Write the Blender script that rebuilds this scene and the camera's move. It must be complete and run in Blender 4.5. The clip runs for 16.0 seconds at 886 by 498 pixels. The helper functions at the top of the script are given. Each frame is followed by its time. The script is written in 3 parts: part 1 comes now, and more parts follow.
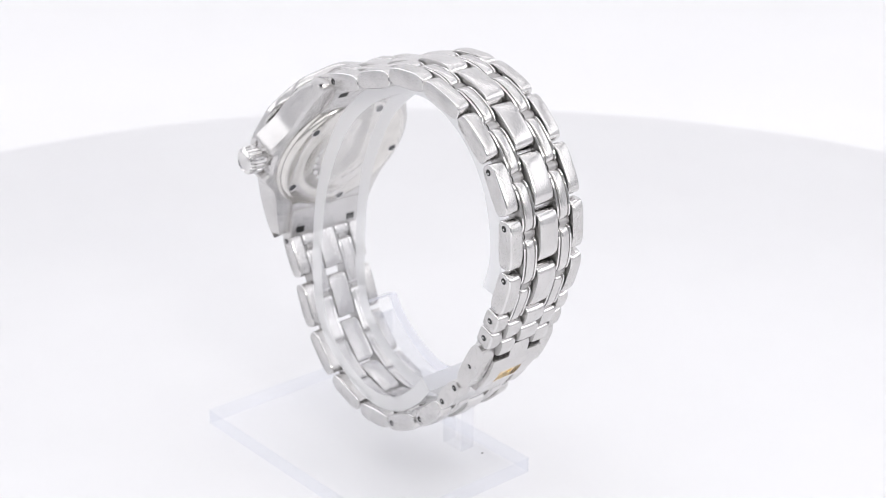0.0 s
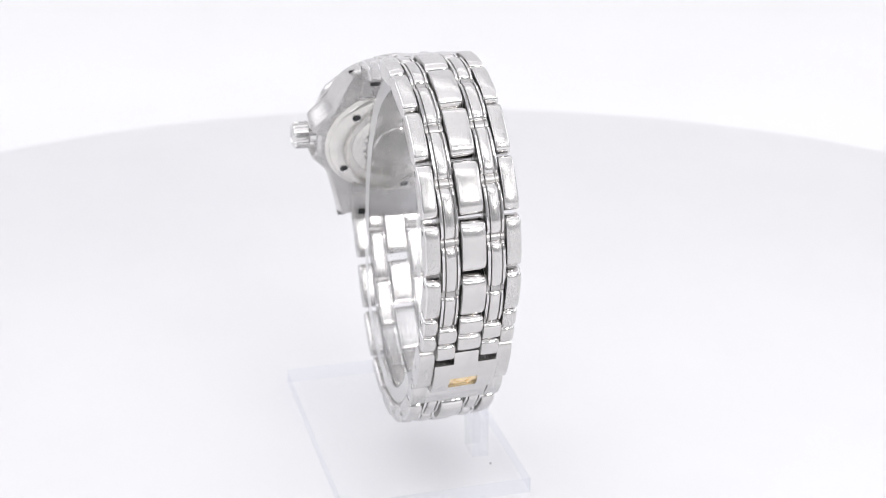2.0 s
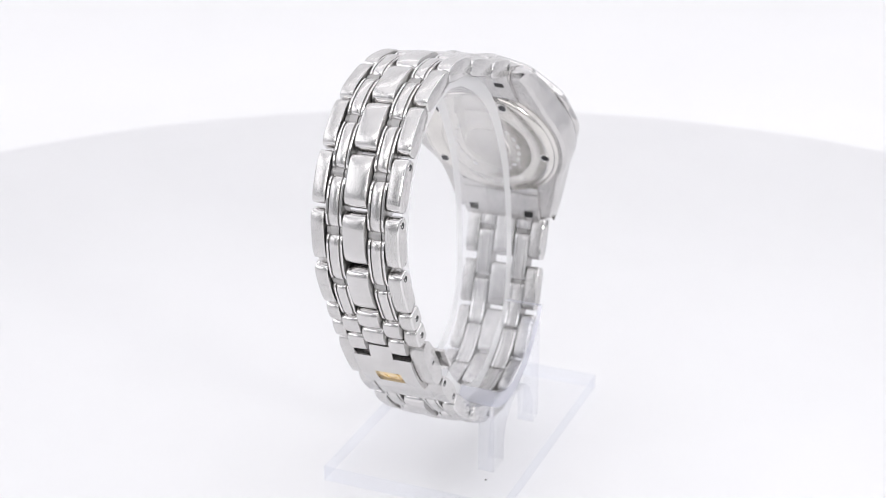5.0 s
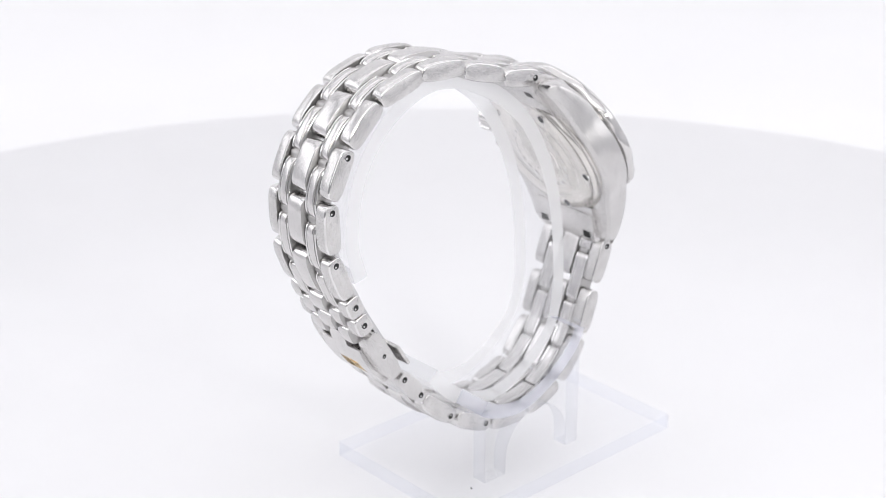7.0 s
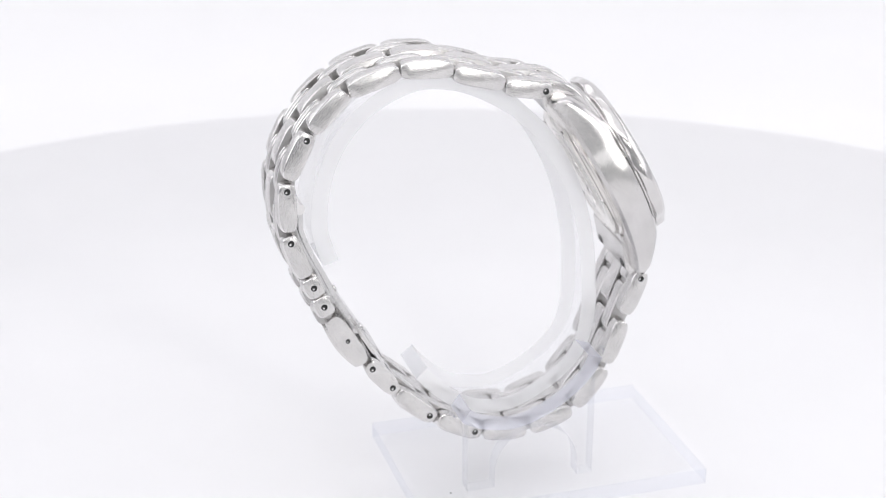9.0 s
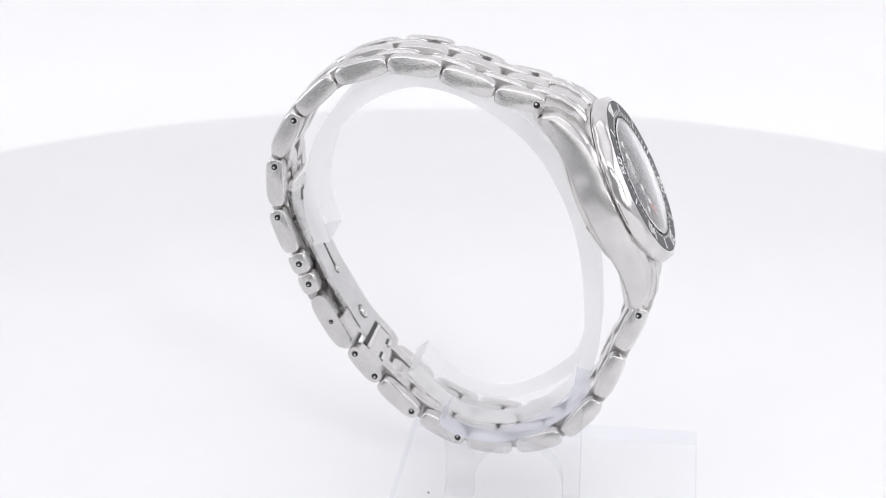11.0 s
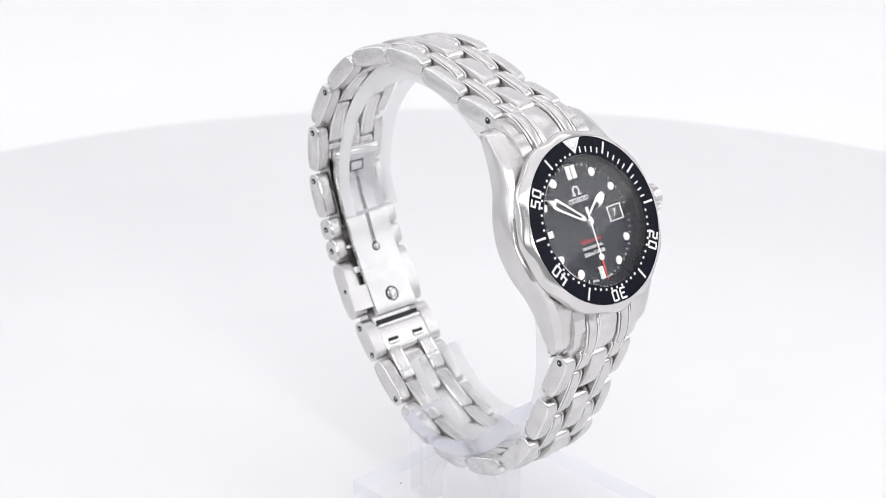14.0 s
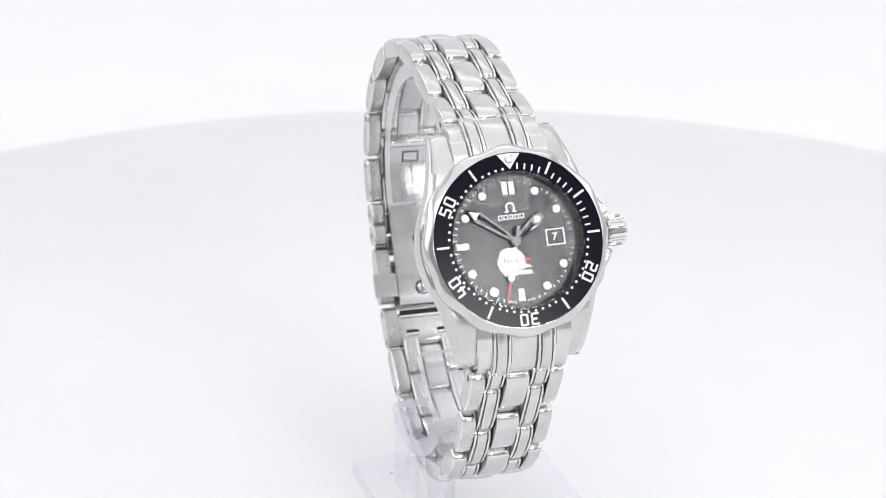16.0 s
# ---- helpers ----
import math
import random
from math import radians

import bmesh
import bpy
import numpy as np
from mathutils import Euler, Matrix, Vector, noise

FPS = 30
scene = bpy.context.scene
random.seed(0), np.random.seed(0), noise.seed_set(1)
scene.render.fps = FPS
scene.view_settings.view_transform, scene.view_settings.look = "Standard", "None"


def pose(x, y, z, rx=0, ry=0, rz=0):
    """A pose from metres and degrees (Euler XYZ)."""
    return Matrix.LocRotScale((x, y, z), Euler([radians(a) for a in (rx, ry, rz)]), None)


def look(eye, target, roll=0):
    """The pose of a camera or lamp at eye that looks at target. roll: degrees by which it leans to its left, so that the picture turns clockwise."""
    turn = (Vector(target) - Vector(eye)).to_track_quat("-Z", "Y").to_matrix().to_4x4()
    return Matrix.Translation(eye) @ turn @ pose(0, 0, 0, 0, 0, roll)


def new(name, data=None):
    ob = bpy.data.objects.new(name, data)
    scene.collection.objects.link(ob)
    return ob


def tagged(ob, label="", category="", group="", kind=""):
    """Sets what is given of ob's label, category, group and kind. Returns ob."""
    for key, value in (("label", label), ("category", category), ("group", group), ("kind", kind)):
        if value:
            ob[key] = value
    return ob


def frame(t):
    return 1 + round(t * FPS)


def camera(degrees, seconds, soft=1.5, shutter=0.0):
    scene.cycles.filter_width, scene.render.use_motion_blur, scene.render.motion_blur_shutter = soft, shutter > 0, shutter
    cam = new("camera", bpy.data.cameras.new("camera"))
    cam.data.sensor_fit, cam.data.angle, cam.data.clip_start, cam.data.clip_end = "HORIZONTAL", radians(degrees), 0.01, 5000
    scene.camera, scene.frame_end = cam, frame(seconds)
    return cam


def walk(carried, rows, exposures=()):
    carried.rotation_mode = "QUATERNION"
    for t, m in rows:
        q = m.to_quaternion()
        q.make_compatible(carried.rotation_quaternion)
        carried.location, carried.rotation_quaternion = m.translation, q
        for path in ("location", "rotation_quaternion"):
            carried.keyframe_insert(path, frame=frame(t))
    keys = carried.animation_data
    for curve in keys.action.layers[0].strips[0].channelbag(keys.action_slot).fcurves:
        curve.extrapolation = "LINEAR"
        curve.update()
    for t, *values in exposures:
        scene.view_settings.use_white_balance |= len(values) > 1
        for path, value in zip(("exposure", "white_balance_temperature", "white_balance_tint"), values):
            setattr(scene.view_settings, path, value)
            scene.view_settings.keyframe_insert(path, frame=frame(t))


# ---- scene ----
SECONDS = 16.0
SPIN0, SPIN = 38.94, -12.587          # turntable angle at the start, degrees a second
cam = camera(29.154, SECONDS, soft=0.3)
EYE = (0.0003, -0.25588, 0.15216)
AIM = (0.0003, -0.25588 + math.cos(radians(22.933)), 0.15216 - math.sin(radians(22.933)))
walk(cam, [(0.0, look(EYE, AIM)), (SECONDS, look(EYE, AIM))])
cam.data.dof.use_dof = True
cam.data.dof.focus_distance = 0.252
cam.data.dof.aperture_fstop = 36.0

# ---- light ----
world = bpy.data.worlds.new("room")
scene.world = world
world.use_nodes = True
world.node_tree.nodes["Background"].inputs["Color"].default_value = (0.95, 0.96, 1.0, 1)
world.node_tree.nodes["Background"].inputs["Strength"].default_value = 0.48
scene.view_settings.exposure = -0.285


def area_lamp(name, eye, target, size_x, size_y, power, colour, shape="RECTANGLE"):
    data = bpy.data.lights.new(name, "AREA")
    data.shape, data.size, data.size_y = shape, size_x, size_y
    data.energy, data.color = power, colour
    ob = new(name, data)
    ob.matrix_world = look(eye, target)
    return ob


COOL = (0.99, 0.988, 1.0)
area_lamp("ceiling_light", (0, 0.05, 0.745), (0, 0.05, 0), 1.15, 0.95, 1.42, COOL)
area_lamp("front_light", (0, -0.46, 0.64), (0, 0.02, 0.03), 1.0, 0.22, 1.35, COOL)
# unseen fill from both sides, added to lighten the shade under the watch
area_lamp("side_fill_left", (-0.605, 0.0, 0.29), (0, 0.0, 0.17), 1.0, 0.5, 1.85, COOL)
area_lamp("side_fill_right", (0.605, 0.0, 0.29), (0, 0.0, 0.17), 1.0, 0.5, 1.8, COOL)
# added panel behind the camera that brightens camera-facing steel
area_lamp("camera_side_fill", (-0.03, -0.62, 0.34), (0, 0, 0.06), 0.36, 0.24, 0.42, COOL)
# hidden strip added to lift the backdrop above the turntable
area_lamp("backdrop_fill", (0, 0.33, 0.66), (0, 0.62, 0.10), 1.0, 0.12, 0.5, COOL)
area_lamp("spot_light", (0.262, -0.439, 0.259), (0.008, -0.033, 0.056), 0.082, 0.082, 0.82, (1, 0.985, 0.97), "DISK")


# ---- materials ----
def nodes_of(name):
    mat = bpy.data.materials.new(name)
    mat.use_nodes = True
    t = mat.node_tree
    return mat, t.nodes, t.links, t.nodes["Principled BSDF"]


def noise_ramp(nd, lk, scale, stretch, lo, hi, detail=4.0):
    """A stretched noise in object space, mapped to the range lo..hi."""
    co = nd.new("ShaderNodeTexCoord")
    mp = nd.new("ShaderNodeMapping")
    mp.inputs["Scale"].default_value = stretch
    nz = nd.new("ShaderNodeTexNoise")
    nz.inputs["Scale"].default_value = scale
    nz.inputs["Detail"].default_value = detail
    mr = nd.new("ShaderNodeMapRange")
    mr.inputs["From Min"].default_value, mr.inputs["From Max"].default_value = 0.3, 0.7
    mr.inputs["To Min"].default_value, mr.inputs["To Max"].default_value = lo, hi
    lk.new(co.outputs["Object"], mp.inputs["Vector"])
    lk.new(mp.outputs["Vector"], nz.inputs["Vector"])
    lk.new(nz.outputs["Fac"], mr.inputs["Value"])
    return nz, mr


def steel(name, colour, rough, stretch, bump, spread=0.06):
    mat, nd, lk, bs = nodes_of(name)
    bs.inputs["Metallic"].default_value = 1.0
    nz, mr = noise_ramp(nd, lk, 2500, stretch, rough - spread, rough + spread)
    lk.new(mr.outputs["Result"], bs.inputs["Roughness"])
    nz2, mr2 = noise_ramp(nd, lk, 260, (1, 1, 1), 0.93, 1.05, 2.0)
    mix = nd.new("ShaderNodeVectorMath")
    mix.operation = "SCALE"
    mix.inputs[0].default_value = colour
    lk.new(mr2.outputs["Result"], mix.inputs["Scale"])
    lk.new(mix.outputs["Vector"], bs.inputs["Base Color"])
    bp = nd.new("ShaderNodeBump")
    bp.inputs["Strength"].default_value = bump
    bp.inputs["Distance"].default_value = 0.00002
    lk.new(nz.outputs["Fac"], bp.inputs["Height"])
    lk.new(bp.outputs["Normal"], bs.inputs["Normal"])
    return mat


def plain(name, colour, rough, metal=0.0, coat=0.0, lo=0.9, hi=1.1, scale=900, spec=0.5):
    mat, nd, lk, bs = nodes_of(name)
    bs.inputs["Metallic"].default_value = metal
    bs.inputs["Coat Weight"].default_value = coat
    bs.inputs["Specular IOR Level"].default_value = spec
    nz, mr = noise_ramp(nd, lk, scale, (1, 1, 1), lo, hi)
    mix = nd.new("ShaderNodeVectorMath")
    mix.operation = "SCALE"
    mix.inputs[0].default_value = colour
    lk.new(mr.outputs["Result"], mix.inputs["Scale"])
    lk.new(mix.outputs["Vector"], bs.inputs["Base Color"])
    bs.inputs["Roughness"].default_value = rough
    return mat


def clear(name, colour, ior, rough=0.0):
    mat, nd, lk, bs = nodes_of(name)
    bs.inputs["Base Color"].default_value = (*colour, 1)
    bs.inputs["Transmission Weight"].default_value = 1.0
    bs.inputs["IOR"].default_value = ior
    bs.inputs["Roughness"].default_value = rough
    return mat


BRUSHED = steel("brushed_steel", (0.68, 0.667, 0.66), 0.22, (9, 0.5, 9), 0.5)
SIDE = steel("satin_steel", (0.65, 0.638, 0.631), 0.27, (9, 0.5, 9), 0.4)
POLISHED = steel("polished_steel", (0.77, 0.76, 0.752), 0.07, (1, 1, 1), 0.05, 0.03)
# darker steel that paints the shade between links: flanks, grooves, pins, knuckles
GAP_SHADE = steel("gap_shade_steel", (0.48, 0.47, 0.464), 0.38, (3, 3, 3), 0.3)
BEZEL = steel("bezel_steel", (0.68, 0.668, 0.66), 0.16, (1, 1, 1), 0.06, 0.04)
BLADE = steel("blade_steel", (0.64, 0.635, 0.635), 0.24, (9, 0.5, 0.5), 0.2)
REHAUT = plain("inner_ring_steel", (0.10, 0.10, 0.105), 0.14, 1.0)
BACKSTEEL = steel("case_back_steel", (0.76, 0.74, 0.71), 0.20, (1, 1, 1), 0.1, 0.05)
# near black for the painted shade of holes and slots, and for the speck
DARK = plain("recess_shade_and_speck", (0.03, 0.03, 0.03), 0.35, 0.6)
INSERT = plain("black_enamel", (0.005, 0.006, 0.012), 0.16, spec=0.08)
LUME = plain("white_lume", (0.82, 0.83, 0.80), 0.45)
PRINT = plain("white_print", (0.75, 0.75, 0.75), 0.4)
RED = plain("red_print", (0.75, 0.05, 0.035), 0.4)
GOLD = plain("gold_inlay", (0.93, 0.74, 0.45), 0.24, 1.0)
DATE = plain("date_disc", (0.02, 0.02, 0.022), 0.4)
GLASS = clear("crystal_glass", (1, 1, 1), 1.33)


def sheet(name, through_colour, haze_colour, haze, gloss=0.035):
    """Clear plastic sheet: see-through with a gloss, and a share of milky haze on cut edges."""
    mat, nd, lk, bs = nodes_of(name)
    out = nd["Material Output"]
    tr = nd.new("ShaderNodeBsdfTransparent")
    tr.inputs["Color"].default_value = (*through_colour, 1)
    gl = nd.new("ShaderNodeBsdfGlossy")
    gl.inputs["Roughness"].default_value = 0.04
    lw = nd.new("ShaderNodeLayerWeight")
    pw = nd.new("ShaderNodeMath")
    pw.operation = "POWER"
    pw.inputs[1].default_value = 5.0
    fr = nd.new("ShaderNodeMath")
    fr.operation = "MULTIPLY_ADD"
    fr.inputs[1].default_value, fr.inputs[2].default_value = gloss * 14, gloss
    lk.new(lw.outputs["Facing"], pw.inputs[0])
    lk.new(pw.outputs[0], fr.inputs[0])
    df = nd.new("ShaderNodeBsdfDiffuse")
    tl = nd.new("ShaderNodeBsdfTranslucent")
    for n in (df, tl):
        n.inputs["Color"].default_value = (*haze_colour, 1)
    half, mix, top = (nd.new("ShaderNodeMixShader") for _ in range(3))
    half.inputs["Fac"].default_value = 0.5
    mix.inputs["Fac"].default_value = haze
    for a, b in ((df.outputs[0], half.inputs[1]), (tl.outputs[0], half.inputs[2]), (tr.outputs[0], mix.inputs[1]), (half.outputs[0], mix.inputs[2]),
                 (fr.outputs[0], top.inputs[0]), (mix.outputs[0], top.inputs[1]), (gl.outputs[0], top.inputs[2]), (top.outputs[0], out.inputs["Surface"])):
        lk.new(a, b)
    return mat


ACRYLIC = sheet("clear_acrylic", (0.994, 0.995, 1.0), (1.0, 1.0, 1.0), 0.065, 0.02)
CUT = sheet("acrylic_sawn_end", (0.985, 0.99, 1.0), (0.96, 0.97, 1.0), 0.55)
EDGE_BLUE = sheet("acrylic_base_edge", (0.97, 0.977, 1.0), (0.91, 0.93, 1.0), 0.12, 0.008)
SOFT_EDGE = sheet("acrylic_polished_edge", (0.965, 0.97, 1.0), (0.89, 0.90, 1.0), 0.34, 0.02)
CHEEK = sheet("acrylic_upright_edge", (0.982, 0.986, 1.0), (0.93, 0.94, 1.0), 0.17, 0.015)
BASE = sheet("acrylic_base", (0.997, 0.998, 1.0), (0.97, 0.975, 1.0), 0.004, 0.006)
EDGE = sheet("acrylic_cut_edge", (0.985, 0.988, 1.0), (1.0, 1.0, 1.0), 0.64, 0.05)
TABLE = plain("white_turntable_plastic", (0.832, 0.829, 0.842), 0.42, 0, 0, 0.992, 1.008, 40)
FABRIC = plain("greyed_wall_fabric", (0.72, 0.72, 0.74), 0.9, 0, 0, 0.96, 1.04, 8)
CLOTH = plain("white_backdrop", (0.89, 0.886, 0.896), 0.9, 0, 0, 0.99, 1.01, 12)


def dial_material():
    """Black lacquer over stamped waves."""
    mat, nd, lk, bs = nodes_of("black_wave_dial")
    bs.inputs["Base Color"].default_value = (0.005, 0.007, 0.016, 1)
    bs.inputs["Roughness"].default_value = 0.24
    bs.inputs["Specular IOR Level"].default_value = 0.5
    co = nd.new("ShaderNodeTexCoord")
    sp = nd.new("ShaderNodeSeparateXYZ")
    lk.new(co.outputs["Object"], sp.inputs["Vector"])

    def op(kind, a, b):
        n = nd.new("ShaderNodeMath")
        n.operation = kind
        for socket, value in zip(n.inputs, (a, b)):
            if isinstance(value, (int, float)):
                socket.default_value = value
            elif value is not None:
                lk.new(value, socket)
        return n.outputs[0]

    ripple = op("MULTIPLY", op("SINE", op("MULTIPLY", sp.outputs["X"], 2 * math.pi / 0.0023), None), 0.0003)
    height = op("SINE", op("MULTIPLY", op("ADD", sp.outputs["Y"], ripple), 2 * math.pi / 0.00056), None)
    height = op("POWER", op("ADD", op("MULTIPLY", height, 0.5), 0.5), 3.0)
    bp = nd.new("ShaderNodeBump")
    bp.inputs["Strength"].default_value = 0.13
    bp.inputs["Distance"].default_value = 0.00006
    lk.new(height, bp.inputs["Height"])
    lk.new(bp.outputs["Normal"], bs.inputs["Normal"])
    return mat


WAVES = dial_material()

# ---- mesh helpers (all lengths in millimetres) ----
MM = 0.001


def mesh_of(name, bm, mats, smooth=40):
    bmesh.ops.recalc_face_normals(bm, faces=bm.faces)
    bmesh.ops.scale(bm, vec=(MM, MM, MM), verts=bm.verts)
    me = bpy.data.meshes.new(name)
    bm.to_mesh(me)
    bm.free()
    for m in (mats if isinstance(mats, (list, tuple)) else [mats]):
        me.materials.append(m)
    if smooth:
        for p in me.polygons:
            p.use_smooth = True
        me.set_sharp_from_angle(angle=radians(smooth))
    return me


def put(name, me, parent, m=None, label=""):
    ob = new(name, me)
    ob.parent = parent
    if m is not None:
        ob.matrix_basis = m
    if label:
        ob["label"] = label
    return ob


def part(name, bm, mats, parent, label="", m=None, smooth=40):
    return put(name, mesh_of(name, bm, mats, smooth), parent, m, label)


def at(x, y, z):
    return Matrix.Translation((x * MM, y * MM, z * MM))


def soften(bm, offset, segments=2, limit=35, mat=-1):
    es = [e for e in bm.edges if len(e.link_faces) == 2 and e.calc_face_angle(0) > radians(limit)]
    bmesh.ops.bevel(bm, geom=es, offset=offset, segments=segments, profile=0.6, affect="EDGES", clamp_overlap=True, material=mat)


def extrude_x(bm, outline, x0, x1, mat=0):
    """A prism along x of a closed outline in (y, z)."""
    a = [bm.verts.new((x0, y, z)) for y, z in outline]
    b = [bm.verts.new((x1, y, z)) for y, z in outline]
    n = len(outline)
    fs = [bm.faces.new(a), bm.faces.new(b[::-1])]
    fs += [bm.faces.new((a[i], b[i], b[(i + 1) % n], a[(i + 1) % n])) for i in range(n)]
    for f in fs:
        f.material_index = mat
    return fs


def box(bm, x0, x1, y0, y1, z0, z1, mat=0):
    extrude_x(bm, [(y0, z0), (y1, z0), (y1, z1), (y0, z1)], x0, x1, mat)


def lathe(bm, rows, steps=96, cap=False, wave=None):
    """Turns (radius, height) rows about z. wave(angle, row) adds to the radius."""
    rings = []
    for k, (r, h) in enumerate(rows):
        ring = []
        for i in range(steps):
            a = 2 * math.pi * i / steps
            rr = r + (wave(a, k) if wave else 0)
            ring.append(bm.verts.new((rr * math.sin(a), rr * math.cos(a), h)))
        rings.append(ring)
    for p, q in zip(rings, rings[1:]):
        for i in range(steps):
            j = (i + 1) % steps
            bm.faces.new((p[i], p[j], q[j], q[i]))
    if cap:
        bm.faces.new(rings[0])
        bm.faces.new(rings[-1])
    return rings


def rod(bm, p, q, r, steps=12):
    """A round bar from p to q."""
    p, q = Vector(p), Vector(q)
    m = (q - p).to_track_quat("Z", "Y").to_matrix()
    ends = [[bm.verts.new(c + m @ Vector((r * math.cos(2 * math.pi * i / steps), r * math.sin(2 * math.pi * i / steps), 0))) for i in range(steps)] for c in (p, q)]
    for i in range(steps):
        j = (i + 1) % steps
        bm.faces.new((ends[0][i], ends[0][j], ends[1][j], ends[1][i]))
    bm.faces.new(ends[0])
    bm.faces.new(ends[1])


def flat(bm, pts, z0, z1):
    """A slab with the outline pts in (x, y)."""
    a = [bm.verts.new((x, y, z0)) for x, y in pts]
    b = [bm.verts.new((x, y, z1)) for x, y in pts]
    n = len(pts)
    bm.faces.new(a[::-1])
    bm.faces.new(b)
    for i in range(n):
        bm.faces.new((a[i], a[(i + 1) % n], b[(i + 1) % n], b[i]))


# ---- the light box ----
def thing(name, label, category, m=None, kind="", group=""):
    ob = new(name)
    if m is not None:
        ob.matrix_basis = m
    ob.empty_display_size = 0.01
    return tagged(ob, label, category, group, kind)


def structure(name, bm, mat, label, smooth=40):
    return tagged(new(name, mesh_of(name, bm, mat, smooth)), label, name.split("_")[0], kind="structure")


def light_box():
    bm = bmesh.new()
    box(bm, -620, 620, -620, 420, -40, -22)
    structure("floor", bm, CLOTH, "white seamless floor of a photo light box")
    bm = bmesh.new()
    arc = [(420 + 180 * math.sin(a), -22 + 180 - 180 * math.cos(a)) for a in [math.pi / 2 * i / 16 for i in range(17)]]
    inner = arc + [(600, 760)]
    outer = [(y + 18, z) for y, z in inner[::-1]]
    outer[-1] = (420, -40)
    extrude_x(bm, inner + outer, -620, 620)
    structure("backdrop", bm, CLOTH, "white curved seamless photo backdrop")
    # side walls out of view, greyed to dim what the watch reflects
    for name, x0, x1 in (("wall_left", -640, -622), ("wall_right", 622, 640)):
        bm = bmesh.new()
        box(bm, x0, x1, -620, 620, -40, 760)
        structure(name, bm, FABRIC, "unseen grey-white fabric side wall of a light box")
    bm = bmesh.new()
    box(bm, -640, 640, -640, 640, 762, 780)
    structure("ceiling", bm, CLOTH, "plain white ceiling of a photo light box")


light_box()


def turntable():
    top = thing("turntable", "round white plastic turntable with a smooth matte top", "turntable")
    bm = bmesh.new()
    lathe(bm, [(204.7, -20), (207.7, -19), (209.1, -16), (209.1, -4), (208.3, -1.4), (206.2, 0)], 160, cap=True)
    part("plate", bm, TABLE, top)
    bm = bmesh.new()
    lathe(bm, [(150, -22), (150, -20)], 64, cap=True)
    part("foot", bm, TABLE, top)
    return top


# ---- the wristwatch ----
# end points of the outer bracelet links in the side plane (y forward, z up), both strands starting at the case
UPPER = [((15.68, 26.76), (10.24, 27.68)), ((7.91, 28.81), (1.93, 30.47)), ((-0.39, 31.55), (-6.49, 31.86)), ((-8.89, 31.49), (-14.74, 29.65)),
         ((-16.99, 28.18), (-20.99, 24.34)), ((-22.69, 22.17), (-25.26, 17.12)), ((-26.03, 14.28), (-25.97, 8.75)), ((-25.79, 5.74), (-23.92, 0.82))]
SMALL = [(-22.45, -2.1), (-20.92, -5.53)]
COVER = ((-19.15, -8.67), (-15.35, -15.07))
HINGE = ((-13.32, -17.31), (-10.04, -21.11))
LOWER = [((32.79, -6.97), (30.63, -12.1)), ((29.52, -15.53), (27.5, -20.69)), ((26.19, -23.63), (22.47, -28.18)), ((19.97, -30.02), (14.85, -31.78)),
         ((11.84, -32.22), (6.62, -31.87)), ((3.91, -31.21), (-1.31, -28.68)), ((-3.89, -27.09), (-8.43, -23.12))]
W_OUT, W_RIB, W_MID = 2.38, 3.0, 3.9
X_RIB = W_MID / 2 + W_RIB / 2
X_OUT = W_MID / 2 + W_RIB + W_OUT / 2
HALF = W_MID / 2 + W_RIB + W_OUT


def chord(p, q, x=0.0, lift=0.0):
    """The frame of a link: x across, y from p to q, z away from the wrist."""
    p, q = Vector((0, *p)), Vector((0, *q))
    y = (q - p).normalized()
    z = Vector((1, 0, 0)).cross(y)
    mid = (p + q) / 2
    if z.dot(mid - Vector((0, 3, 0))) < 0:
        z = -z
    xx = y.cross(z)
    m = Matrix((xx, y, z)).transposed().to_4x4()
    m.translation = (mid + Vector((x, 0, 0)) + z * lift) * MM
    return m, (q - p).length


def hump(length, top, bottom, power=3.4, count=36, low=None):
    """A rounded link outline in (y, z): flat below, softly arched above."""
    out = []
    for i in range(count):
        a = 2 * math.pi * i / count
        c, s = math.cos(a), math.sin(a)
        e = 2 / (low if low and s < 0 else power)
        y = length / 2 * math.copysign(abs(c) ** e, c)
        z = (top if s > 0 else bottom) * math.copysign(abs(s) ** e, s)
        out.append((y, z))
    return out


LINKS = {}
# across a rib: x, rise of the top; narrow polished beads beside a broad brushed crown
RIB_HALF = ((0.0, 0.20), (0.45, 0.17), (0.70, 0.06), (0.77, -0.06), (0.83, -0.38), (0.90, -0.38), (0.96, -0.06), (1.16, 0.04), (1.33, -0.08), (1.40, -0.4))
RIB_ROWS = [(-x, h) for x, h in RIB_HALF[:0:-1]] + list(RIB_HALF)


def loft_x(bm, sections, mats, caps=(0, 0)):
    """Skins outlines in (y, z) that stand side by side along x; mats: one index a strip, caps: the two flanks."""
    rings = [[bm.verts.new((x, y, z)) for y, z in outline] for x, outline in sections]
    n = len(rings[0])
    bm.faces.new(rings[0]).material_index = caps[0]
    bm.faces.new(rings[-1][::-1]).material_index = caps[1]
    for a, b, mat in zip(rings, rings[1:], mats):
        for i in range(n):
            bm.faces.new((a[i], b[i], b[(i + 1) % n], a[(i + 1) % n])).material_index = mat


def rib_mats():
    # 0 brushed crown, 1 polished bead, 2 groove and flank coloured as in shade
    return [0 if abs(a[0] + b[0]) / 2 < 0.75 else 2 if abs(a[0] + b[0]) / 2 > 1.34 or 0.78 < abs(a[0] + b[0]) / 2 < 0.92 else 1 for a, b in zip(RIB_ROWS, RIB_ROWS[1:])]


